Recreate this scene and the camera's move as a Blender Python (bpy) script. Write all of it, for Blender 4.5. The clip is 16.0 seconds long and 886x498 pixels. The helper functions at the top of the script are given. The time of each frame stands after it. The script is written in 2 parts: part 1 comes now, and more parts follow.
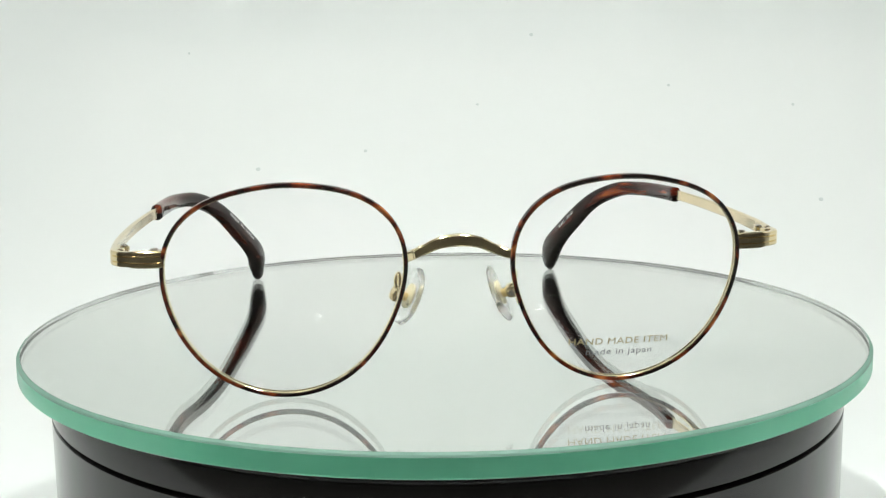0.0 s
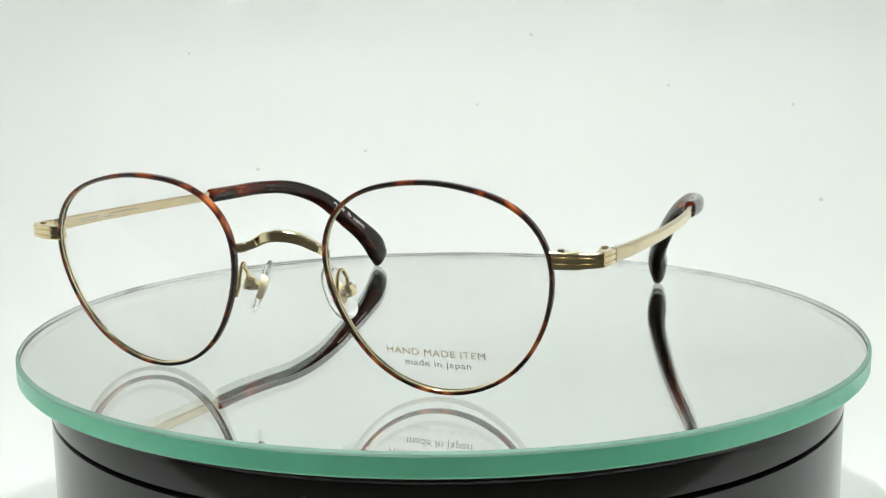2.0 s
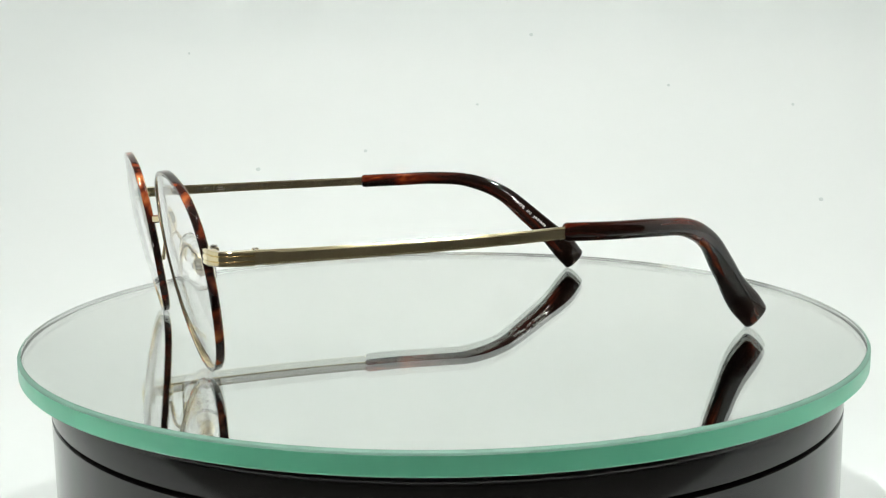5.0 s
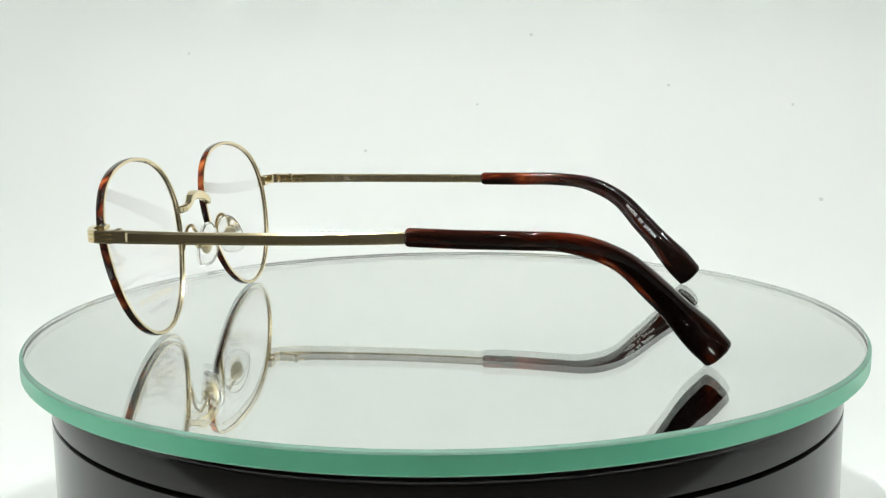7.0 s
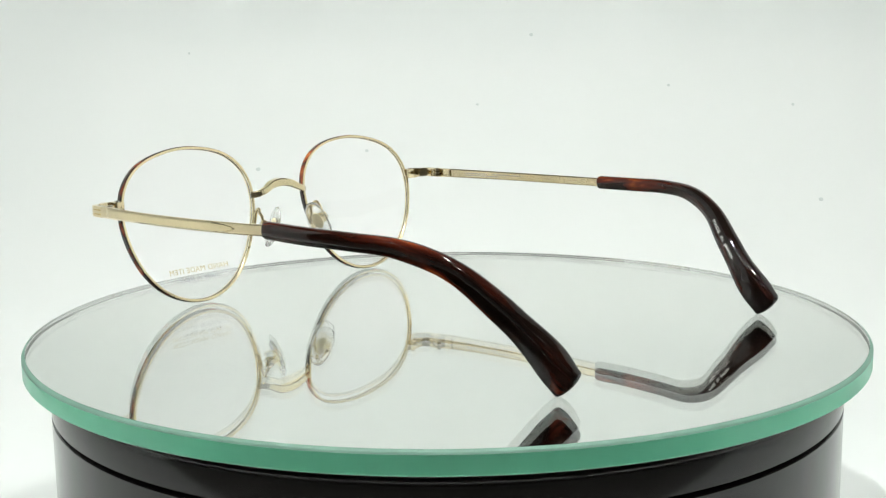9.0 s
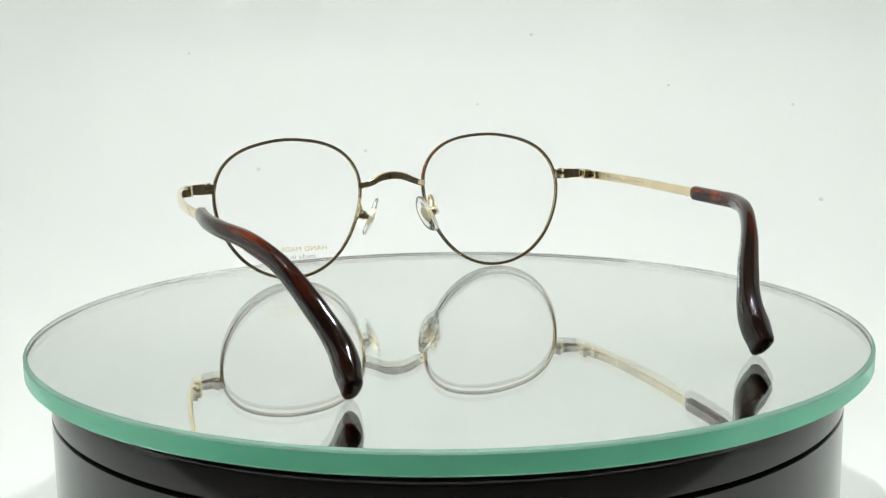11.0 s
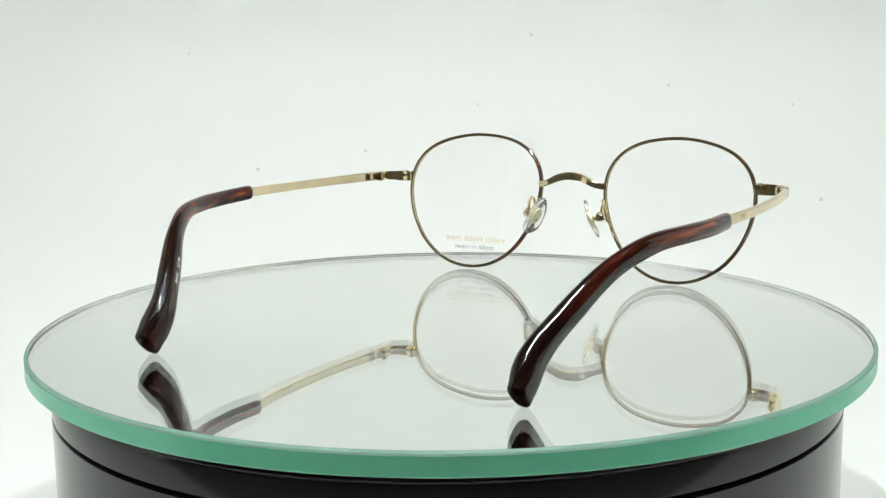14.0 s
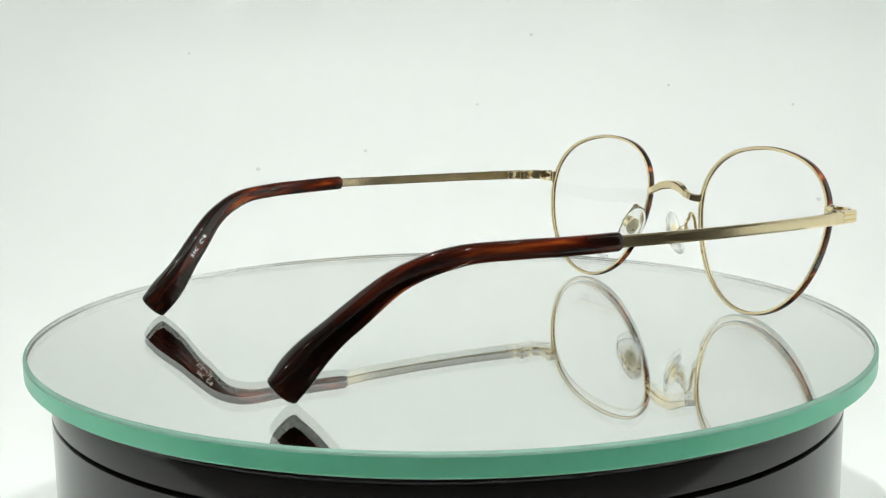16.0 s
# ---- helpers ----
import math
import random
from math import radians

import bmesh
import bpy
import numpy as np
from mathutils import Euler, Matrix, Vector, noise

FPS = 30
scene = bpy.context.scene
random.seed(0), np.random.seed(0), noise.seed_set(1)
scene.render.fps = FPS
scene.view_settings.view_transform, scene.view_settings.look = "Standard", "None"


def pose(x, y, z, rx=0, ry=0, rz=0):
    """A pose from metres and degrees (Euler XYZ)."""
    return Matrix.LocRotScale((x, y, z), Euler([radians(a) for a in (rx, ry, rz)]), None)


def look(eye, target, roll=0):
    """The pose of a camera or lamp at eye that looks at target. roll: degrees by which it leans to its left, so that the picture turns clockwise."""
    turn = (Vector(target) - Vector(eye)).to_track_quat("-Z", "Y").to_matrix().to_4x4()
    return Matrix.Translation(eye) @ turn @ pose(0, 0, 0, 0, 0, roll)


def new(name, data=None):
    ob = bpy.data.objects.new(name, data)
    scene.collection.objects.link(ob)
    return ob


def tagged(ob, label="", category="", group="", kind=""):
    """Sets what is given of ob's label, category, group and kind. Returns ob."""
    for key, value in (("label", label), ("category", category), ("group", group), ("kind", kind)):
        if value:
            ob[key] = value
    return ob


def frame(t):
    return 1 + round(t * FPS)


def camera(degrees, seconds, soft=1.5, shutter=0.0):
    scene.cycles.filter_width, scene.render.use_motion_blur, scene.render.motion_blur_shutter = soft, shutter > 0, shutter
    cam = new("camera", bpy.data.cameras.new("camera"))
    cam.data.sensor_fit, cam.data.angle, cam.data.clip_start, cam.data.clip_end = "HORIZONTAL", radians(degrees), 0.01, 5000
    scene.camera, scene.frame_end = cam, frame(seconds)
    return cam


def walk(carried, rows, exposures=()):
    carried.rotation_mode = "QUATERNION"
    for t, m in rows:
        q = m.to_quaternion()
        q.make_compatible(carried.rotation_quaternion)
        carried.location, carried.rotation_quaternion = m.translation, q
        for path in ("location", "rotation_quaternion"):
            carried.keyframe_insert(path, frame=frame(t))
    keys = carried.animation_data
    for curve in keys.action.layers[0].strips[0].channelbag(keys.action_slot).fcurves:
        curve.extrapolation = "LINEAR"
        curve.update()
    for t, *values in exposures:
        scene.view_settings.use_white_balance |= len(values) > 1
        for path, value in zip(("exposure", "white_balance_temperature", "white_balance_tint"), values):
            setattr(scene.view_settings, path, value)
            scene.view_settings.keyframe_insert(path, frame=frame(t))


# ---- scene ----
cam = camera(43.66, 16.0, soft=1.3)
EYE = Vector((0.0001, -0.30777, 0.06884))
VIEW = look(EYE, EYE + Vector((-0.00268, 0.98737, -0.15839)), -0.686)
walk(cam, [(0.0, VIEW), (16.0, VIEW)], [(0.0, 0.0), (16.0, 0.0)])

# ---- light: a white photo tent lit from its roof ----
world = bpy.data.worlds.new("world")
scene.world = world
world.use_nodes = True
world.node_tree.nodes["Background"].inputs["Color"].default_value = (0.8, 0.9, 0.88, 1)
world.node_tree.nodes["Background"].inputs["Strength"].default_value = 0.05


COOL = (0.945, 1.0, 0.96)

MM = 0.001

# ---- materials ----


def nodes_of(name):
    m = bpy.data.materials.new(name)
    m.use_nodes = True
    t = m.node_tree
    return m, t, t.nodes["Principled BSDF"]


def add(t, kind, **values):
    n = t.nodes.new(kind)
    for k, v in values.items():
        n.inputs[k].default_value = v
    return n


def ramp(t, source, stops):
    r = t.nodes.new("ShaderNodeValToRGB")
    e = r.color_ramp.elements
    while len(e) < len(stops):
        e.new(0.5)
    for el, (p, c) in zip(e, stops):
        el.position, el.color = p, (*c, 1)
    t.links.new(source, r.inputs["Fac"])
    return r


def grain(t, b, scale, strength, distance=0.0001, detail=4):
    co = t.nodes.new("ShaderNodeTexCoord")
    n = add(t, "ShaderNodeTexNoise", Scale=scale, Detail=detail)
    bump = add(t, "ShaderNodeBump", Strength=strength, Distance=distance)
    t.links.new(co.outputs["Object"], n.inputs["Vector"])
    t.links.new(n.outputs["Fac"], bump.inputs["Height"])
    t.links.new(bump.outputs["Normal"], b.inputs["Normal"])
    return co, n


def plain(name, color, rough, metal=0.0, var=0.04, scale=60, bump=0.05, coat=0.0):
    m, t, b = nodes_of(name)
    co, n = grain(t, b, scale * 12, bump)
    n2 = add(t, "ShaderNodeTexNoise", Scale=scale, Detail=3)
    t.links.new(co.outputs["Object"], n2.inputs["Vector"])
    lo, hi = [c * (1 - var) for c in color], [min(1, c * (1 + var)) for c in color]
    r = ramp(t, n2.outputs["Fac"], [(0.3, lo), (0.7, hi)])
    t.links.new(r.outputs["Color"], b.inputs["Base Color"])
    rr = ramp(t, n2.outputs["Fac"], [(0.3, [rough * 0.85] * 3), (0.7, [min(1, rough * 1.2)] * 3)])
    t.links.new(rr.outputs["Color"], b.inputs["Roughness"])
    b.inputs["Metallic"].default_value = metal
    b.inputs["Coat Weight"].default_value = coat
    b.inputs["Coat Roughness"].default_value = 0.04
    return m


def tortoise(name, scale, stretch, stops, seed):
    m, t, b = nodes_of(name)
    co = t.nodes.new("ShaderNodeTexCoord")
    mp = add(t, "ShaderNodeMapping", Scale=stretch, Location=(seed, seed * 0.7, 0))
    n = add(t, "ShaderNodeTexNoise", Scale=scale, Detail=3, Roughness=0.45, Distortion=0.6)
    t.links.new(co.outputs["Object"], mp.inputs["Vector"])
    t.links.new(mp.outputs["Vector"], n.inputs["Vector"])
    r = ramp(t, n.outputs["Fac"], stops)
    t.links.new(r.outputs["Color"], b.inputs["Base Color"])
    fine = add(t, "ShaderNodeTexNoise", Scale=900, Detail=2)
    t.links.new(co.outputs["Object"], fine.inputs["Vector"])
    rr = ramp(t, fine.outputs["Fac"], [(0.3, [0.05] * 3), (0.7, [0.10] * 3)])
    t.links.new(rr.outputs["Color"], b.inputs["Roughness"])
    b.inputs["Coat Weight"].default_value = 0.25
    b.inputs["Coat Roughness"].default_value = 0.05
    b.inputs["IOR"].default_value = 1.5
    return m


def acetate():
    """Tortoiseshell sheet: streaks run along the piece, by the attribute that the tips carry (along, across, through)."""
    m, t, b = nodes_of("tortoise_acetate")
    at = t.nodes.new("ShaderNodeAttribute")
    at.attribute_name = "sheet"
    mp = add(t, "ShaderNodeMapping", Scale=(42, 280, 280))
    n = add(t, "ShaderNodeTexNoise", Scale=1.0, Detail=3, Roughness=0.5, Distortion=0.5)
    t.links.new(at.outputs["Vector"], mp.inputs["Vector"])
    t.links.new(mp.outputs["Vector"], n.inputs["Vector"])
    sep = t.nodes.new("ShaderNodeSeparateXYZ")
    t.links.new(at.outputs["Vector"], sep.inputs["Vector"])
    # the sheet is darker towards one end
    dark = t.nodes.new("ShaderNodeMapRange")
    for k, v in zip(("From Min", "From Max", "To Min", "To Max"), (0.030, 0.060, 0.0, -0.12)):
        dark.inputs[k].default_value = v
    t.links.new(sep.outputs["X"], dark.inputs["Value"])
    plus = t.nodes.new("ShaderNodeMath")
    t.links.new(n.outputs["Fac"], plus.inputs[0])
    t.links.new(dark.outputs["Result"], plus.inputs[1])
    r = ramp(t, plus.outputs["Value"], [(0.38, (0.008, 0.004, 0.003)), (0.51, (0.032, 0.007, 0.004)), (0.61, (0.10, 0.014, 0.005)), (0.73, (0.42, 0.08, 0.013))])
    t.links.new(r.outputs["Color"], b.inputs["Base Color"])
    fine = add(t, "ShaderNodeTexNoise", Scale=900, Detail=2)
    t.links.new(at.outputs["Vector"], fine.inputs["Vector"])
    rr = ramp(t, fine.outputs["Fac"], [(0.3, [0.035] * 3), (0.7, [0.06] * 3)])
    t.links.new(rr.outputs["Color"], b.inputs["Roughness"])
    b.inputs["IOR"].default_value = 1.5
    tr = t.nodes.new("ShaderNodeBsdfTranslucent")
    t.links.new(r.outputs["Color"], tr.inputs["Color"])
    mix = add(t, "ShaderNodeMixShader", Fac=0.12)
    t.links.new(b.outputs["BSDF"], mix.inputs[1])
    t.links.new(tr.outputs["BSDF"], mix.inputs[2])
    t.links.new(mix.outputs["Shader"], t.nodes["Material Output"].inputs["Surface"])
    return m


def clear(name, color, rough=0.0, ior=1.5, through_share=1.0):
    m, t, b = nodes_of(name)
    b.inputs["Base Color"].default_value = (*color, 1)
    b.inputs["Roughness"].default_value = rough
    b.inputs["Transmission Weight"].default_value = through_share
    b.inputs["IOR"].default_value = ior
    return m


GOLD = plain("pale_gold", (0.86, 0.72, 0.46), 0.13, 1.0, 0.05, 90, 0.02)
GOLD_SATIN = plain("satin_gold", (0.84, 0.70, 0.46), 0.17, 1.0, 0.06, 120, 0.04)
STEEL = plain("steel", (0.62, 0.58, 0.52), 0.25, 1.0, 0.1, 120, 0.03)
ENAMEL = tortoise("tortoise_enamel", 150, (1, 1, 1), [(0.42, (0.012, 0.006, 0.005)), (0.52, (0.05, 0.011, 0.007)), (0.60, (0.22, 0.04, 0.013)), (0.71, (0.52, 0.15, 0.04))], 0.3)
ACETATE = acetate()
LENS = clear("clear_lens", (1.0, 0.99, 0.998), 0.0, 1.24)
SILICONE = clear("clear_silicone", (0.97, 0.97, 0.965), 0.14, 1.27, 0.93)
PLATE = clear("green_tinted_glass", (0.985, 1.0, 0.988), 0.0, 1.5)
SILVER = plain("silvering", (0.985, 0.995, 0.98), 0.0, 1.0, 0.004, 30, 0.0)
BLACK = plain("glossy_black_plastic", (0.010, 0.009, 0.009), 0.12, 0.0, 0.15, 25, 0.02, 0.0)
BLACK.node_tree.nodes["Principled BSDF"].inputs["Specular IOR Level"].default_value = 0.38
BACKING = plain("grey_backing_paint", (0.06, 0.06, 0.06), 0.5)
PAPER = plain("white_sweep", (0.80, 0.81, 0.80), 0.75, 0.0, 0.012, 6, 0.03)
# grey of the discs that imitate spots on the camera sensor
SENSOR_SPOT = plain("sensor_spot_grey", (0.62, 0.65, 0.64), 0.9)
DARK = plain("dark_room_wall", (0.165, 0.162, 0.148), 0.8, 0.0, 0.1, 5, 0.1)
INK_GOLD = plain("gold_ink", (0.46, 0.37, 0.18), 0.4, 0.3, 0.1, 400, 0.0)
INK_GREY = plain("grey_ink", (0.19, 0.19, 0.21), 0.5, 0.0, 0.1, 400, 0.0)
INK_WHITE = plain("white_ink", (0.85, 0.85, 0.83), 0.5, 0.0, 0.05, 400, 0.0)
CREAM = plain("cream_pad_core", (0.80, 0.72, 0.50), 0.3, 0.6, 0.05, 300, 0.02)


def edge_material():
    m, t, b = nodes_of("ground_green_edge")
    co, n = grain(t, b, 900, 0.15, 0.0001)
    n2 = add(t, "ShaderNodeTexNoise", Scale=70, Detail=4)
    t.links.new(co.outputs["Object"], n2.inputs["Vector"])
    r = ramp(t, n2.outputs["Fac"], [(0.3, (0.18, 0.70, 0.46)), (0.7, (0.22, 0.76, 0.51))])
    t.links.new(r.outputs["Color"], b.inputs["Base Color"])
    b.inputs["Roughness"].default_value = 0.16
    tr = t.nodes.new("ShaderNodeBsdfTranslucent")
    tr.inputs["Color"].default_value = (0.65, 0.97, 0.84, 1)
    mix = add(t, "ShaderNodeMixShader", Fac=0.26)
    t.links.new(b.outputs["BSDF"], mix.inputs[1])
    t.links.new(tr.outputs["BSDF"], mix.inputs[2])
    t.links.new(mix.outputs["Shader"], t.nodes["Material Output"].inputs["Surface"])
    return m


EDGE = edge_material()
BEVEL = plain("ground_bevel", (0.15, 0.28, 0.22), 0.6, 0.0, 0.08, 200, 0.2)
# inner rim face, coloured pale to stand for backdrop light passing through
FROST_BACKLIGHT = plain("frost_with_painted_backlight", (0.80, 0.87, 0.83), 0.5, 0.0, 0.03, 200, 0.1)


def glowing(name, color, strength):
    m, t, b = nodes_of(name)
    b.inputs["Base Color"].default_value = (0.8, 0.8, 0.8, 1)
    b.inputs["Emission Color"].default_value = (*color, 1)
    b.inputs["Emission Strength"].default_value = strength
    return m


GLOW = glowing("lamp_diffuser", (1.0, 0.95, 0.88), 270.0)
LED = glowing("led_bead", COOL, 5850.0)
ALU = plain("white_metal", (0.7, 0.7, 0.7), 0.4)

# ---- mesh helpers ----


def part(name, bm, material, parent=None, label="", smooth=40):
    bmesh.ops.recalc_face_normals(bm, faces=bm.faces)
    me = bpy.data.meshes.new(name)
    bm.to_mesh(me)
    bm.free()
    for m in material if isinstance(material, (list, tuple)) else [material]:
        me.materials.append(m)
    me.shade_smooth()
    me.set_sharp_from_angle(angle=radians(smooth))
    ob = new(name, me)
    ob.parent = parent
    return tagged(ob, label)


def spline(points, n):
    """Catmull-Rom curve through a few control points."""
    p = [Vector(q) for q in points]
    p = [2 * p[0] - p[1]] + p + [2 * p[-1] - p[-2]]
    out = []
    segs = len(p) - 3
    for i in range(n + 1):
        s = min(i / n * segs, segs - 1e-6)
        k, u = int(s), s - int(s)
        a, b, c, d = p[k:k + 4]
        out.append(0.5 * (2 * b + (c - a) * u + (2 * a - 5 * b + 4 * c - d) * u * u + (3 * b - a - 3 * c + d) * u ** 3))
    return out


def lerp_table(table, s):
    """Values between rows of (s, value, ...)."""
    for (s0, *a), (s1, *b) in zip(table, table[1:]):
        if s <= s1:
            u = (s - s0) / (s1 - s0)
            u = u * u * (3 - 2 * u)
            return [x + (y - x) * u for x, y in zip(a, b)]
    return table[-1][1:]


def tube(rings, closed=False, caps=True, bm=None, mats=None):
    """Skin rings of points (all with as many points) into a tube."""
    bm = bm or bmesh.new()
    vs = [[bm.verts.new(Vector(p) * MM) for p in ring] for ring in rings]
    n = len(vs[0])
    last = len(vs) if closed else len(vs) - 1
    for i in range(last):
        a, b = vs[i], vs[(i + 1) % len(vs)]
        for j in range(n):
            f = bm.faces.new((a[j], a[(j + 1) % n], b[(j + 1) % n], b[j]))
            if mats:
                f.material_index = mats[j]
    if caps and not closed:
        bm.faces.new(vs[0][::-1])
        bm.faces.new(vs[-1])
    return bm


def swept(path, section, side, round_ends=0.0):
    """Rings along an open path. section(s) gives (a, b) pairs: a along the side vector, b across it."""
    rings, n = [], len(path) - 1
    for i, p in enumerate(path):
        d = (path[min(i + 1, n)] - path[max(i - 1, 0)]).normalized()
        a = (Vector(side) - d * Vector(side).dot(d)).normalized()
        b = d.cross(a)
        rings.append([p + a * u + b * v for u, v in section(i / n)])
    if round_ends:
        for end, step in ((0, 1), (-1, -1)):
            ring = rings[end]
            c = sum(ring, Vector()) / len(ring)
            d = (path[end] - path[end + step]).normalized()
            extra = [[c + (q - c) * math.cos(w) + d * round_ends * math.sin(w) for q in ring] for w in (0.45, 0.9, 1.3)]
            rings = rings + extra if end else extra[::-1] + rings
    return rings


def oval(a, b, n=20, power=2.0):
    out = []
    for i in range(n):
        c, s = math.cos(2 * math.pi * i / n), math.sin(2 * math.pi * i / n)
        out.append((a * math.copysign(abs(c) ** (2 / power), c), b * math.copysign(abs(s) ** (2 / power), s)))
    return out


def block(cx, cy, cz, sx, sy, sz, turn=0, bevel=0.25):
    bm = bmesh.new()
    bmesh.ops.create_cube(bm, size=1.0, matrix=Matrix.Diagonal((sx, sy, sz, 1)))
    bmesh.ops.bevel(bm, geom=bm.edges[:], offset=bevel, segments=2, affect="EDGES", profile=0.5)
    bmesh.ops.transform(bm, matrix=Matrix.Scale(MM, 4) @ pose(cx, cy, cz, 0, 0, turn), verts=bm.verts)
    return bm


def lathe(rows, n=128, mats=None, cap=True):
    """Turn rows of (radius, z) in millimetres about the z axis."""
    bm = bmesh.new()
    vs = [[bm.verts.new((r * MM * math.cos(2 * math.pi * k / n), r * MM * math.sin(2 * math.pi * k / n), z * MM)) for k in range(n)] for r, z in rows]
    for i in range(len(vs) - 1):
        for k in range(n):
            f = bm.faces.new((vs[i][k], vs[i][(k + 1) % n], vs[i + 1][(k + 1) % n], vs[i + 1][k]))
            if mats:
                f.material_index = mats[i]
    if cap:
        f = bm.faces.new(vs[0][::-1])
        f.material_index = mats[-2] if mats else 0
        f = bm.faces.new(vs[-1])
        f.material_index = mats[-1] if mats else 0
    return bm


def writing(text, size, place):
    """Flat letters of the built-in font, each vertex set on its surface by place(x, y)."""
    cu = bpy.data.curves.new("text", "FONT")
    cu.body, cu.size, cu.align_x, cu.align_y, cu.resolution_u = text, size, "CENTER", "CENTER", 3
    cu.space_character = 1.08
    ob = new("text", cu)
    me = bpy.data.meshes.new_from_object(ob.evaluated_get(bpy.context.evaluated_depsgraph_get()))
    bm = bmesh.new()
    bm.from_mesh(me)
    bpy.data.objects.remove(ob)
    bpy.data.curves.remove(cu)
    bpy.data.meshes.remove(me)
    w = max(v.co.x for v in bm.verts) - min(v.co.x for v in bm.verts)
    for v in bm.verts:
        v.co = Vector(place(v.co.x / w, v.co.y)) * MM
    return bm


# ---- the tent ----
def tent():
    # floor that sweeps up into the back, one curved sheet with thickness
    rows = [(-175, -75), (-60, -75), (110, -75)]
    for k in range(1, 17):
        a = k / 16 * math.pi / 2
        rows.append((110 + 240 * math.sin(a), 165 - 240 * math.cos(a)))
    rows.append((350, 430))
    bm = bmesh.new()
    top, low = [[[bm.verts.new((x * MM, (y + g) * MM, (z - g) * MM)) for y, z in rows] for x in (-420, 420)] for g in (0, 4)]
    n = len(rows)
    for k in range(n - 1):
        bm.faces.new((top[0][k], top[1][k], top[1][k + 1], top[0][k + 1]))
        bm.faces.new((low[0][k], low[0][k + 1], low[1][k + 1], low[1][k]))
        for e in (0, 1):
            bm.faces.new((top[e][k], top[e][k + 1], low[e][k + 1], low[e][k]))
    for k in (0, n - 1):
        bm.faces.new((top[0][k], top[1][k], low[1][k], low[0][k]))
    tagged(part("backdrop", bm, PAPER), "white paper sweep curving up behind the turntable", kind="structure")
    tagged(part("wall_west", block(-425, 92, 170, 6, 526, 520), PAPER), "plain white fabric side of a photo tent", kind="structure")
    tagged(part("wall_east", block(425, 92, 170, 6, 526, 520), PAPER), "plain white fabric side of a photo tent", kind="structure")
    # unseen roof, added dark so that it throws little light on the upper sweep
    tagged(part("ceiling", block(0, 92, 434, 844, 526, 6), DARK), "plain brown unseen roof board added above the sweep", kind="structure")
    tagged(part("wall_south", block(0, -2000, 500, 2440, 20, 1400), DARK), "plain brown room wall facing the tent", kind="structure")
    tagged(part("wall_southwest", block(-1215, -1085, 500, 20, 1820, 1400), DARK), "plain brown room wall beside the tent mouth", kind="structure")
    tagged(part("wall_southeast", block(1215, -1085, 500, 20, 1820, 1400), DARK), "plain brown room wall beside the tent mouth", kind="structure")
    tagged(part("ceiling_room", block(0, -1085, 1160, 2440, 1820, 20), DARK), "plain brown room ceiling before the tent", kind="structure")
    tagged(part("floor", block(0, -970, -88, 2440, 2060, 12), DARK), "plain brown wooden table top before the tent", kind="structure")
    for x, y in ((-820, -176), (820, -176)):
        tagged(part("wall_tent_side", block(x, y, 530, 782, 6, 1260), DARK), "plain brown panel beside the tent mouth", kind="structure")
    tagged(part("wall_tent_top", block(0, -176, 770, 856, 6, 775), DARK), "plain brown panel above the tent mouth", kind="structure")


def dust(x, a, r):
    """A disc on the curve of the sweep, a radians up its arc, standing in for sensor dust."""
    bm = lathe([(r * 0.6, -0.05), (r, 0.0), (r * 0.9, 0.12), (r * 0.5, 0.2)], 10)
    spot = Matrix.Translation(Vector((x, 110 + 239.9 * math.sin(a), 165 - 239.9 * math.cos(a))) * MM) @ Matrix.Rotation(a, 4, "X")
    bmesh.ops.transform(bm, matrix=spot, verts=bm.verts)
    tagged(part("sensor_spot", bm, SENSOR_SPOT), "tiny grey disc added to stand in for a camera sensor spot", "dust speck", "dust on the sweep")


# camera sensor spots, added as discs on the sweep; the paper itself is clean
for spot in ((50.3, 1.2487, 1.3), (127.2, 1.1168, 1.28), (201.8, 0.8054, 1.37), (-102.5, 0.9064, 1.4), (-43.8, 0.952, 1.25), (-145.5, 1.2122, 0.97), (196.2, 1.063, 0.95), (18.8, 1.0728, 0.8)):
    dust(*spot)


def downlight(x, y):
    t = tagged(new("downlight"), "small round white downlight glowing in the ceiling", "downlight", "room downlights")
    t.matrix_basis = pose(x * MM, y * MM, 1150 * MM)
    part("trim_ring", lathe([(33, -1), (36, -4), (46, -4), (48, 0), (33, 0)], 40, cap=False), PAPER, t)
    part("diffuser", lathe([(33, -1), (30, -14), (22, -25), (11, -31), (2, -33)], 40), GLOW, t)


downlight(215, -1520)
downlight(-985, -1460)


def led_strip(x):
    """A rail on the tent roof with a row of glowing beads."""
    t = tagged(new("led_strip"), "white rail with a row of glowing round light beads", "light strip", "roof light strips")
    t.matrix_basis = pose(x * MM, -0.113, 0.426)
    part("rail", block(0, 0, 0, 14, 136, 8, 0, 1.0), ALU, t)
    for k in range(12):
        bm = lathe([(1.7, -3.9), (1.7, -4.05), (1.4, -4.3)], 10)
        bmesh.ops.translate(bm, verts=bm.verts, vec=(0, (k - 5.5) * 11 * MM, 0))
        part("led", bm, LED, t)


tent()
led_strip(-135)
led_strip(135)


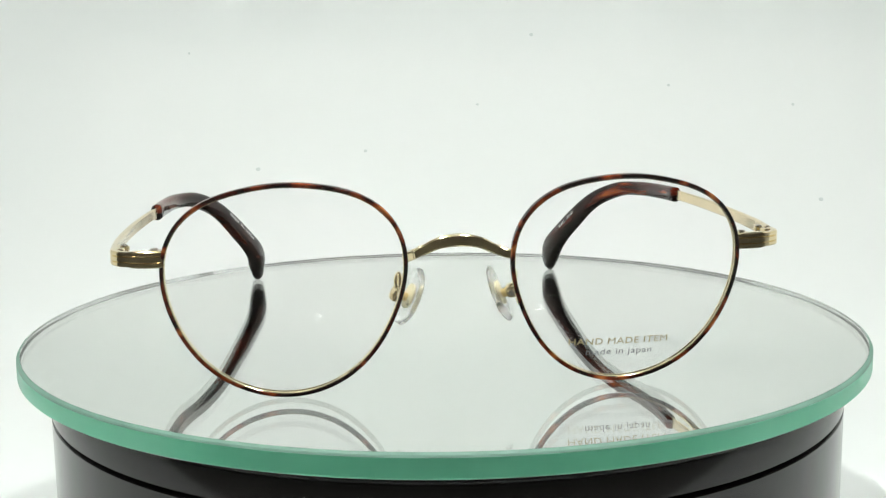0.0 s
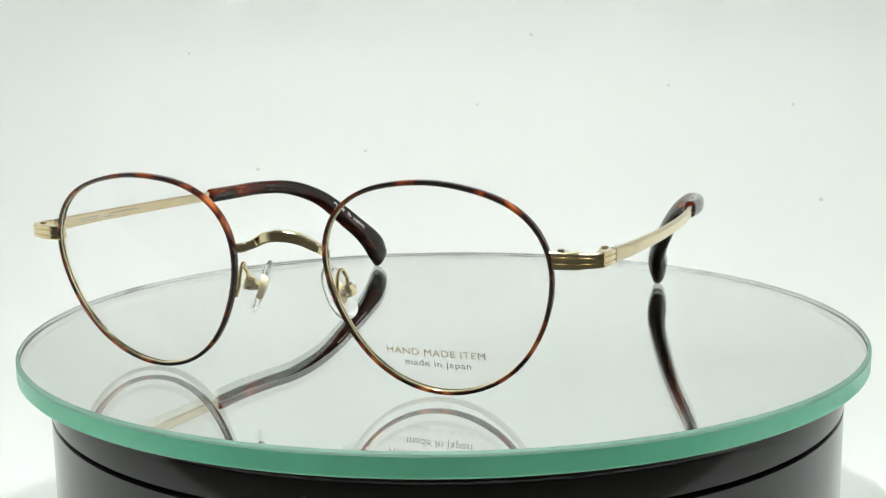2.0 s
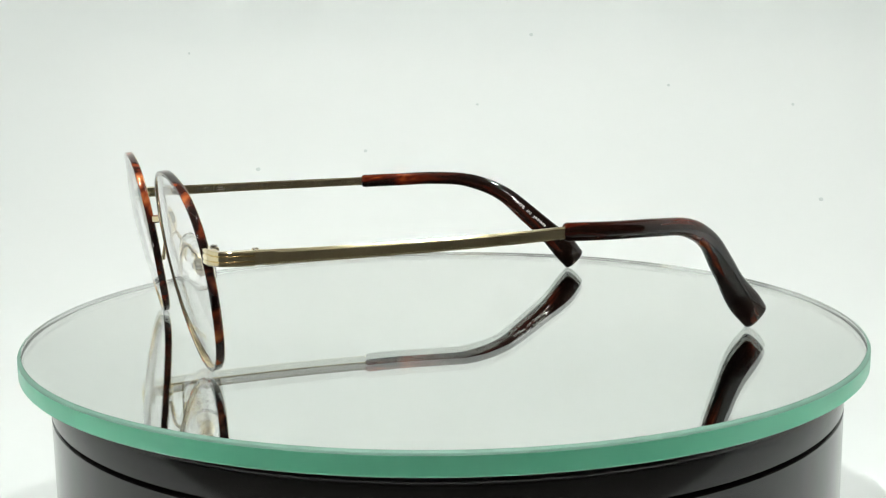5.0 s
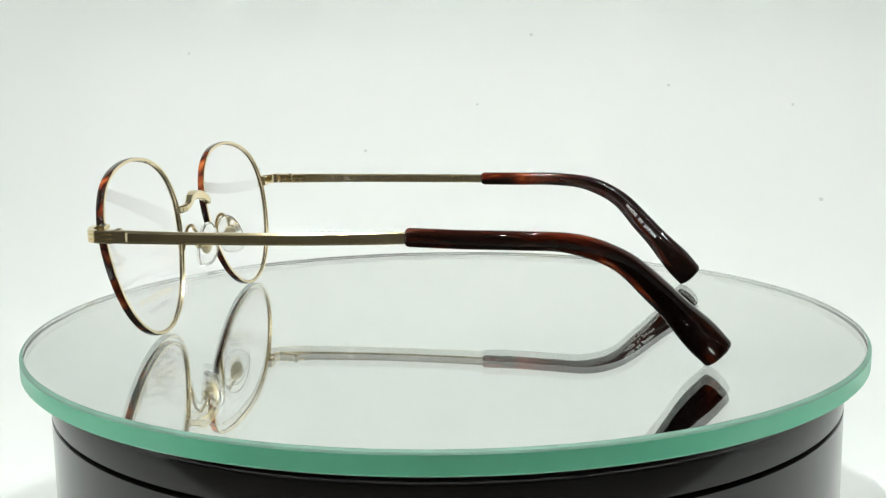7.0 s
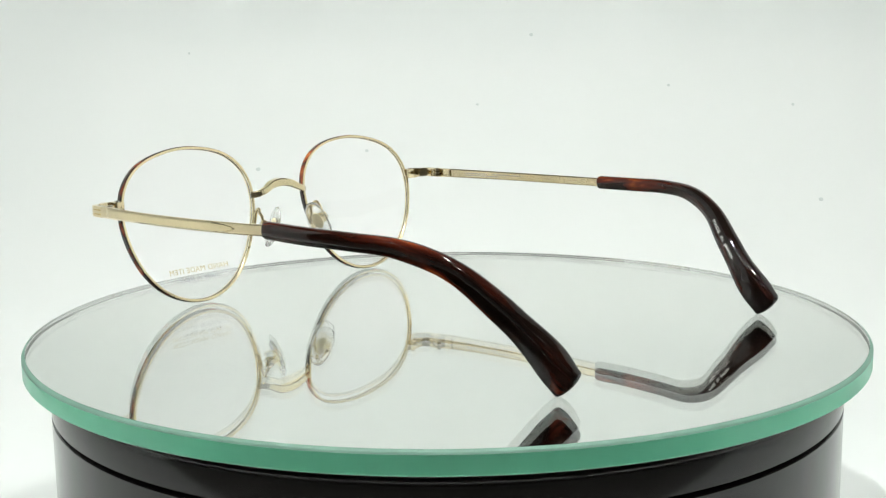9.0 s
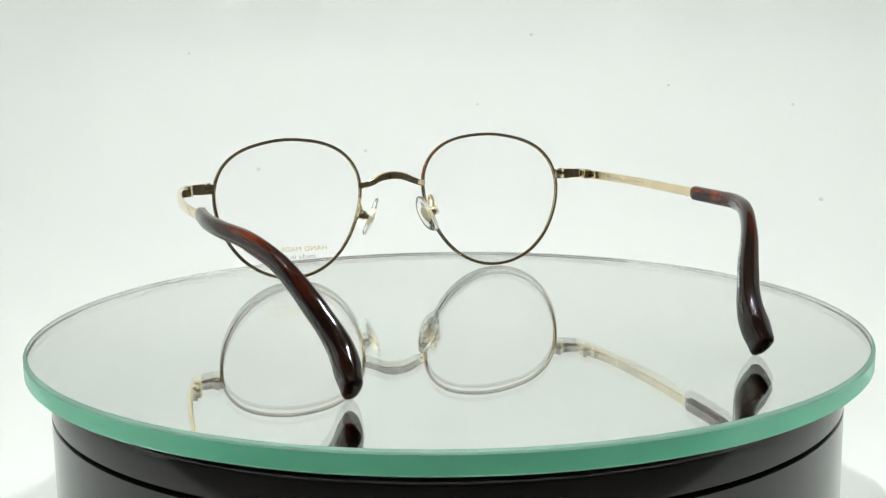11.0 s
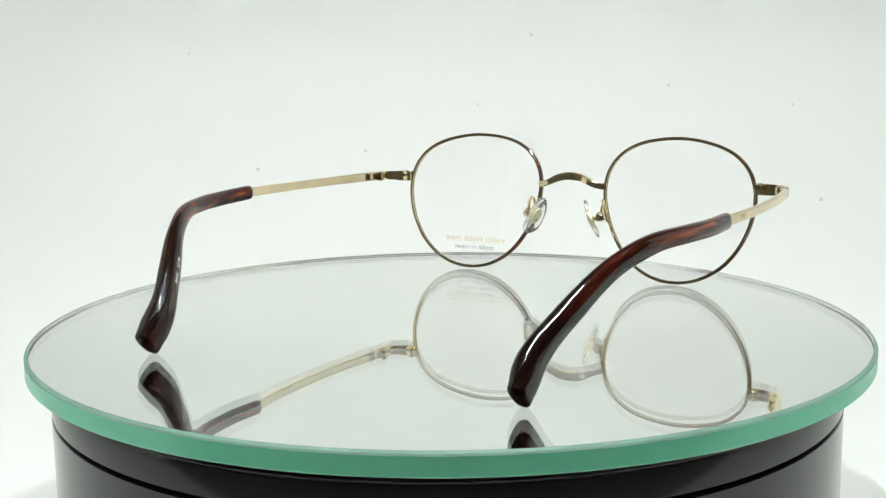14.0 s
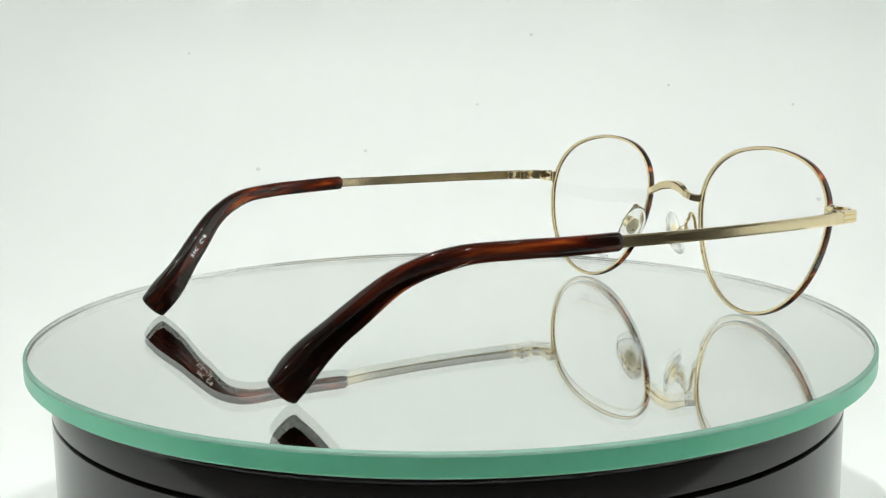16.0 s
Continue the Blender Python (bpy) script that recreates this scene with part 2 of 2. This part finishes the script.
# ---- turntable ----
def turntable():
    t = tagged(new("turntable"), "glossy black plastic turntable drum with two thin seams", "turntable")
    R = 107.2
    top = [(98, -5.45), (98.5, -8.0), (103, -8.2), (R - 0.6, -8.3), (R - 0.15, -8.6), (R, -9.2), (R, -15.5), (R - 0.8, -15.8), (R - 1.6, -16.0)]
    part("upper_ring", lathe([(90, -16.0), (90, -5.45)] + top + [(90, -16.0)], 160, cap=False), BLACK, t, smooth=60)
    mid = [(R - 1.6, -16.4), (R - 0.6, -16.6), (R, -16.9), (R, -39.4), (R - 0.8, -39.8), (R - 1.4, -40.0)]
    part("middle_ring", lathe([(88, -16.4)] + mid + [(88, -40.0)], 160), BLACK, t, smooth=60)
    low = [(R - 1.4, -40.2), (R - 0.6, -40.5), (R, -41.0), (R, -70.0), (R - 1.5, -72.0), (R - 3, -73.2)]
    part("base", lathe([(88, -40.2)] + low + [(88, -73.2)], 160), BLACK, t, smooth=60)
    for a in (30, 150, 270):
        x, y = 92 * math.cos(radians(a)), 92 * math.sin(radians(a))
        bm = lathe([(5, -73.2), (5.5, -74.8), (5, -75)], 20)
        bmesh.ops.translate(bm, verts=bm.verts, vec=(x * MM, y * MM, 0))
        part("rubber_foot", bm, BACKING, t)
    return t


def glass_plate():
    t = tagged(new("glass_plate"), "round thick green-edged mirror glass plate on the turntable", "mirror plate")
    R, e = 113.8, (-0.73, -0.58)
    body = [(R - 1.2, -5.15), (R - 0.5, -5.1), (R - 0.4, -4.75), (R - 0.4, -0.85), (R - 0.55, -0.4), (R - 0.95, 0.0)]
    bm = lathe(body, 256)
    bmesh.ops.translate(bm, verts=bm.verts, vec=(e[0] * MM, e[1] * MM, 0))
    part("glass", bm, PLATE, t, smooth=8)
    # ground rim: green outside; frosted against the clear glass, its pale tone painting in backdrop light
    ring = [(R - 0.37, -0.85), (R - 0.37, -4.75), (R - 0.47, -5.13), (R - 0.35, -5.14), (R, -4.75), (R, -0.85), (R - 0.3, -0.4), (R - 0.88, 0.01), (R - 0.5, -0.38), (R - 0.37, -0.85)]
    bm = lathe(ring, 256, [0, 0, 1, 1, 1, 2, 2, 0, 0], cap=False)
    bmesh.ops.translate(bm, verts=bm.verts, vec=(e[0] * MM, e[1] * MM, 0))
    part("ground_edge", bm, [FROST_BACKLIGHT, EDGE, BEVEL], t, "green ground edge with a fine bevel", smooth=8)
    bm = lathe([(R - 0.9, -5.42), (R - 0.8, -5.38), (R - 0.8, -5.05), (R - 0.9, -5.0)], 256)
    bmesh.ops.translate(bm, verts=bm.verts, vec=(e[0] * MM, e[1] * MM, 0))
    part("silvering", bm, SILVER, t, "silvered back of the mirror", 8)
    return t


# ---- eyeglasses ----
SHIFT = Vector((-7.28, 1.24, -0.2))       # where the pair lies off the turning axis
CURVE = 1 / 225.0                   # curvature of the lenses
OUTLINE = [(1, -0.827, -6.120), (2, 0.860, -0.250), (3, -0.039, 0.946), (4, 0.261, -0.122), (5, -0.019, 0.204)]


def outline(a):
    return 23.73 + sum(c * math.cos(k * a) + s * math.sin(k * a) for k, c, s in OUTLINE)


def lens_frame(side):
    """Centre, outward, up and forward vectors of one lens; side is +1 or -1."""
    up = Vector((0, -0.143, 1)).normalized()
    out = Vector((1.0, 0.0315 if side == 1 else 0.0498, 0))
    out = (out - up * out.dot(up)).normalized()
    fwd = up.cross(out)
    if fwd.y > 0:
        fwd = -fwd

    def flip(v):
        return Vector((v.x * side, v.y, v.z))
    return flip(Vector((37.30, -78.04, 30.83))) + (Vector((-0.08, 0, 0)) if side == 1 else Vector((-0.08, -0.14, -0.17))), flip(out), flip(up), flip(fwd)


def on_lens(side, x, y, lift=0.0):
    """Point of the lens curve at x outward and y up of the lens centre."""
    c, o, u, f = lens_frame(side)
    sag = 1.36 - (x * x + y * y) * CURVE / 2
    return SHIFT + c + o * x + u * y + f * (sag + lift)


def bulge(x, y):
    """The lens is rounder than the rim's plane curve."""
    return 0.00325 * (24.3 ** 2 - x * x - (y + 1.0) ** 2) / 2


def on_face(side, x, y, lift):
    return on_lens(side, x, y, lift + bulge(x, y))


def rim_rings(side, profile, n=120):
    c, o, u, f = lens_frame(side)
    rings = []
    for k in range(n):
        a = 2 * math.pi * k / n
        h = 1e-3
        p = [outline(b) * Vector((math.cos(b), math.sin(b))) for b in (a - h, a, a + h)]
        d = (p[2] - p[0]).normalized()
        e = Vector((d.y, -d.x))
        er = o * e.x + u * e.y
        q = on_lens(side, p[1].x, p[1].y)
        rings.append([q + er * r + f * z for r, z in profile])
    return rings


def eyeglasses():
    g = tagged(new("eyeglasses"), "round gold wire eyeglasses with tortoiseshell rims and temple tips", "eyeglasses")
    for side in (1, -1):
        rim_and_lens(g, side)
        end_piece(g, side)
        temple(g, side)
        pad(g, side)
    bridge(g)
    return g


def rim_and_lens(g, side):
    gold = [(-0.40, -0.80), (-0.30, -0.95), (0.34, -0.95), (0.44, -0.86), (0.44, 0.80), (0.34, 0.92), (-0.28, 0.92), (-0.38, 0.78), (-0.38, 0.25), (-0.20, 0.0), (-0.38, -0.25)]
    rim = part("rim", tube(rim_rings(side, gold), True), GOLD, g, "polished pale gold rim wire", 35)
    skin = [(-0.16, 0.90), (0.38, 0.90), (0.44, 0.80), (0.42, -0.80), (0.54, -0.72), (0.62, -0.3), (0.62, 0.75), (0.54, 1.0), (0.38, 1.08), (-0.04, 1.06), (-0.20, 0.98)]
    part("rim_enamel", tube(rim_rings(side, skin), True), ENAMEL, rim, "dark tortoiseshell enamel along the rim", 60)
    # lens: two curved faces and an edge
    bm = bmesh.new()
    n, m = 96, 10
    grids = []
    for lift in (0.55, -0.55):
        mid = bm.verts.new(on_lens(side, 0, 0, lift + bulge(0, 0)) * MM)
        rings = []
        for j in range(1, m + 1):
            ring = []
            for k in range(n):
                a = 2 * math.pi * k / n
                r = (outline(a) - 0.30) * j / m
                px, py = r * math.cos(a), r * math.sin(a)
                ring.append(bm.verts.new(on_lens(side, px, py, lift + bulge(px, py)) * MM))
            rings.append(ring)
        for k in range(n):
            bm.faces.new((mid, rings[0][k], rings[0][(k + 1) % n]))
        for a_, b_ in zip(rings, rings[1:]):
            for k in range(n):
                bm.faces.new((a_[k], a_[(k + 1) % n], b_[(k + 1) % n], b_[k]))
        grids.append(rings[-1])
    for k in range(n):
        bm.faces.new((grids[0][k], grids[0][(k + 1) % n], grids[1][(k + 1) % n], grids[1][k]))
    lens = part("lens", bm, LENS, g, "clear demonstration lens", 60)
    lens.visible_shadow = False
    if side == 1:
        bm = writing("HAND MADE ITEM", 2.3, lambda x, y: on_face(1, -1.75 + 22.4 * x, -20.7 + y, 0.62))
        part("lettering", bm, INK_GOLD, lens, "gold printed words HAND MADE ITEM")
        bm = writing("made in japan", 2.2, lambda x, y: on_face(1, -1.4 + 15.0 * x, -23.3 + y, 0.62))
        part("lettering", bm, INK_GREY, lens, "grey printed words made in japan")


def mirrored(points, side):
    return [SHIFT + Vector((x * side, y, z)) for x, y, z in points]


def end_piece(g, side):
    path = spline(mirrored([(61.3, -77.5, 31.8), (63.8, -77.6, 31.8), (67.0, -77.2, 31.85), (69.7, -76.2, 31.9), (71.3, -74.4, 32.0), (71.8, -71.4, 32.0), (71.9, -69.6, 32.0)], side), 28)

    def section(s):
        h, w = lerp_table([(0, 1.75, 0.85), (0.33, 1.75, 0.85), (0.40, 1.55, 0.72), (0.7, 1.55, 0.75), (1, 1.55, 0.75)], s)
        pts = [(-h, -w), (h, -w), (h, w - 0.25), (h - 0.25, w)]
        for z in (0.38, -0.38):
            pts += [(z * h + 0.16, w), (z * h, w - 0.2), (z * h - 0.16, w)]
        pts += [(-h + 0.25, w), (-h, w - 0.25)]
        return [(u, v * side) for u, v in pts]
    ep = part("end_piece", tube(swept(path, section, (0, 0, 1))), GOLD, g, "stepped gold end piece with two fine grooves", 25)
    # lug that clamps the rim, with its screw from below
    x = 61.6 * side + SHIFT.x
    y = SHIFT.y - 76.1
    part("rim_lock", block(x + 1.2 * side, y, 31.7, 3.2, 1.8, 3.3, 0, 0.3), GOLD, ep)
    bm = bmesh.new()
    bmesh.ops.create_cone(bm, segments=16, radius1=0.8 * MM, radius2=0.7 * MM, depth=0.5 * MM, cap_ends=True, matrix=Matrix.Translation(Vector((x + 1.4 * side, y, 33.45)) * MM))
    part("screw", bm, STEEL, ep, "tiny steel screw head")


def temple(g, side):
    if side == 1:
        pts = [(72.0, -69.5, 32.1), (74.0, -58, 32.25), (75.5, -42, 32.4), (76.2, -25, 32.6), (75.9, -9, 32.85), (75.0, 1, 33.05), (74.6, 8, 32.95)]
    else:
        pts = [(71.9, -69.5, 31.9), (73.1, -58, 31.9), (73.7, -42, 31.9), (73.5, -25, 31.9), (72.7, -9, 31.95), (71.8, 1, 32.0), (71.4, 8, 32.0)]
    path = spline(mirrored(pts, side), 40)

    def section(s):
        h, w = lerp_table([(0, 1.55, 0.72), (0.35, 1.4, 0.6), (0.75, 1.38, 0.55), (0.9, 1.4, 0.6), (1, 1.3, 0.6)], s)
        k = 0.32
        return [(-h, -w + k), (-h + k, -w), (h - k, -w), (h, -w + k), (h, w - k), (h - k, w), (-h + k, w), (-h, w - k)]
    tm = part("temple", tube(swept(path, section, (0, 0, 1))), GOLD_SATIN, g, "slim gold temple arm with bevelled edges", 25)
    # raised facet outside, ending in a leaf point
    rings = []
    for k in range(2, 28):
        p, s = path[k], (k - 2) / 25
        d = (path[k + 1] - path[k - 1]).normalized()
        o = Vector((d.y, -d.x, 0)).normalized()
        if o.x * side < 0:
            o = -o
        h, w = section(k / 40)[3][0] - 0.06, section(k / 40)[6][1]
        h = h * (1 - max(0, (s - 0.86) / 0.14) ** 2) + 0.02
        rise = w + (0.26 if 0 < k - 2 < 25 else -0.1)
        rings.append([p + o * (w - 0.3) + Vector((0, 0, -h)), p + o * rise + Vector((0, 0, -h * 0.66)), p + o * rise + Vector((0, 0, h * 0.66)), p + o * (w - 0.3) + Vector((0, 0, h))])
    part("facet", tube(rings), GOLD, tm, "polished spear-shaped facet on the arm", 15)
    # worn engraving on the inner face, too fine to read
    if side == -1:
        for k0, k1, z0 in ((7, 11, 0.25), (12, 17, 0.25), (7, 13, -0.45)):
            rings = []
            for k in range(k0, k1 + 1):
                p = path[k] + Vector((section(k / 40)[6][1] + 0.0, 0, z0))
                rings.append([p + Vector((a, 0, b)) for a, b in ((-0.05, -0.16), (0.03, -0.16), (0.03, 0.16), (-0.05, 0.16))])
            part("engraving", tube(rings), STEEL, tm, "faint engraved line of characters")
    # hinge inside the fold
    bx = 70.7 * side + SHIFT.x
    hinge = part("hinge", block(bx, -71.6 + SHIFT.y, 31.8, 2.2, 3.6, 3.0, 0, 0.3), GOLD, g, "gold barrel hinge", 30)
    for z, h in ((30.75, 0.85), (31.8, 0.95), (32.85, 0.85)):
        bm = lathe([(0.95, z - h / 2), (1.15, z - h / 2 + 0.1), (1.15, z + h / 2 - 0.1), (0.95, z + h / 2)], 20)
        bmesh.ops.translate(bm, verts=bm.verts, vec=((bx - 0.6 * side) * MM, (-68.9 + SHIFT.y) * MM, 0))
        part("knuckle", bm, GOLD, hinge)
    bm = lathe([(0.75, 33.3), (0.8, 33.45), (0.6, 33.6)], 16)
    bmesh.ops.translate(bm, verts=bm.verts, vec=((bx - 0.6 * side) * MM, (-68.9 + SHIFT.y) * MM, 0))
    part("screw", bm, STEEL, hinge)
    part("hinge_leaf", block(71.7 * side + SHIFT.x, -66.5 + SHIFT.y, 31.9, 1.3, 5.5, 2.6, 0, 0.3), GOLD, hinge)
    # acetate sleeve
    path = spline(tip_line(side), 48)
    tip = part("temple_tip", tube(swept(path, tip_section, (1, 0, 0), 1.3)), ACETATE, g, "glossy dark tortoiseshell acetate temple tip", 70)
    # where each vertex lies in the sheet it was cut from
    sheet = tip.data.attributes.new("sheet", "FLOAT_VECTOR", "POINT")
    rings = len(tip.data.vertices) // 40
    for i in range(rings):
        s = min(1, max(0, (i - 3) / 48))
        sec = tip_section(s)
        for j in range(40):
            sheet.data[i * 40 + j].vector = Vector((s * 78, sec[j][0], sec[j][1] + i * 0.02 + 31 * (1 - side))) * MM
    words, at, wide, size = ("MADE  IN  JAPAN", 0.705, 12.6, 1.4) if side == -1 else ("31C  C-8", 0.72, 7.4, 1.5)

    def place(x, y):
        s = at + (x * wide) / 78.0
        i = s * 48
        k = min(int(i), 46)
        p = path[k].lerp(path[k + 1], i - k)
        d = (path[min(k + 2, 48)] - path[max(k - 1, 0)]).normalized()
        a = (Vector((1, 0, 0)) - d * d.x).normalized()
        b = d.cross(a)
        half, _ = tip_size(s)
        v = -y - 0.2
        half *= 1 - 0.15 * min(1, max(0, (s - 0.45) / 0.4)) * v / _
        return p - a * side * (half + 0.08) + b * v
    if side == 1:
        old = place
        place = lambda x, y: old(-x, -y)
    part("lettering", writing(words, size, place), INK_WHITE, tip, "tiny white printed characters")


def tip_line(side):
    if side == 1:
        return mirrored([(74.75, 0.85, 33.1), (74.5, 13.2, 32.7), (72.65, 25.3, 32.3), (68.7, 36.7, 31.1), (63.2, 46.9, 26.6), (58.1, 55.2, 18.75), (54.1, 63.0, 10.5), (53.3, 70.1, 3.6)], side)
    return mirrored([(71.8, 0.8, 32.0), (71.2, 13.3, 32.0), (69.4, 25.6, 32.1), (64.9, 37.0, 31.1), (59.2, 47.2, 26.7), (53.4, 55.5, 18.7), (48.8, 63.5, 10.6), (48.0, 70.4, 3.55)], side)


def tip_size(s):
    return lerp_table([(0, 1.55, 2.15), (0.35, 1.65, 2.15), (0.5, 1.8, 2.5), (0.75, 2.4, 3.3), (0.93, 2.85, 4.35), (1, 2.2, 4.15)], s)


def tip_section(s):
    a, b = tip_size(s)
    w = 0.15 * min(1, max(0, (s - 0.45) / 0.4))
    flare = 0.5 * max(0, (s - 0.7) / 0.3) ** 2      # the foot swells on its under side
    return [(u * (1 - w * v / b), v + flare) for u, v in oval(a, b, 40, 2.5)]


def bridge(g):
    half = [(11.6, -78.5, 30.7), (10.5, -77.6, 30.75), (9.3, -76.8, 31.1), (7.0, -76.6, 32.0), (4.0, -77.2, 33.35)]
    pts = [(-x, y, z) for x, y, z in half] + [(0, -77.6, 33.9)] + half[::-1]
    path = spline(mirrored(pts, 1), 48)

    def section(s):
        h, w = lerp_table([(0, 1.05, 0.75), (0.2, 1.0, 0.75), (0.5, 1.28, 1.25), (0.8, 1.0, 0.75), (1, 1.05, 0.75)], s)
        k = 0.3
        return [(-h, -w + k), (-h + k, -w), (h - k, -w), (h, -w + k), (h, w - k), (h - k, w), (-h + k, w), (-h, w - k)]
    part("bridge", tube(swept(path, section, (0, 0, 1))), GOLD, g, "arched polished gold bridge", 30)


def pad(g, side):
    pts = [(13.3, -76.3, 19.4), (12.7, -76.0, 21.8), (12.5, -75.6, 24.4), (12.5, -74.8, 26.1), (12.7, -73.6, 26.4), (13.1, -72.8, 25.2), (13.0, -72.0, 24.2), (12.9, -71.6, 22.6)]
    arm = part("pad_arm", tube(swept(spline(mirrored(pts, side), 40), lambda s: oval(0.5, 0.5, 12), (1, 0, 0), 0.4)), GOLD, g, "bent gold wire nose pad arm")
    c = SHIFT + Vector((9.7 * side, -70.3, 20.6))
    up = Vector((-0.46 * side, -0.10, 1)).normalized()
    face = Vector((-0.95 * side, 0.31, 0))
    face = (face - up * face.dot(up)).normalized()
    across = up.cross(face)
    rings = []
    for lift, k in ((-0.75, 0.55), (-0.7, 0.8), (-0.35, 0.96), (0.15, 1.0), (0.6, 0.93), (0.85, 0.7), (0.95, 0.35)):
        ring = []
        for u, v in oval(3.8, 6.7, 32, 2.4):
            u2 = u * (1 - 0.13 * v / 6.6)
            ring.append(c + across * u2 * k + up * v * k + face * (lift - 0.012 * v * v))
        rings.append(ring)
    p = part("nose_pad", tube(rings), SILICONE, g, "clear soft silicone nose pad", 60)
    p.visible_shadow = False
    rings = [[c + across * u * k + up * v * k + face * lift for u, v in oval(1.9, 2.9, 20)] for lift, k in ((-0.7, 0.7), (-0.4, 1), (0.1, 1.0), (0.2, 0.9))]
    part("pad_core", tube(rings), CREAM, p, "oval cream metal core inside the pad")
    q = SHIFT + Vector((12.9 * side, -71.2, 21.5))
    rings = [[q + across * u * k + up * v * k + face * lift for u, v in oval(1.35, 1.6, 20, 4.0)] for lift, k in ((-1.25, 0.6), (-1.0, 0.9), (-0.6, 1), (0.9, 0.95), (1.6, 0.65), (2.6, 0.55))]
    part("pad_box", tube(rings), GOLD, arm, "small gold pad socket")
    rings = [[q + face * u * k + up * v * k + across * lift for u, v in oval(0.75, 0.75, 14)] for lift, k in ((-1.9, 0.8), (-1.8, 1), (1.8, 1), (1.9, 0.8))]
    part("screw", tube(rings), STEEL, arm, "tiny steel pad screw")


TURNTABLE = turntable()
PLATE_THING = glass_plate()
GLASSES = eyeglasses()


def motions():
    rows = []
    for k in range(33):
        t = k * 0.5
        turn = 7.55 - 14.8988 * t - 0.03708 * t * t
        rows.append((t, pose(0, 0, 0, 0, 0, turn)))
    walk(PLATE_THING, rows)
    walk(GLASSES, rows)


motions()
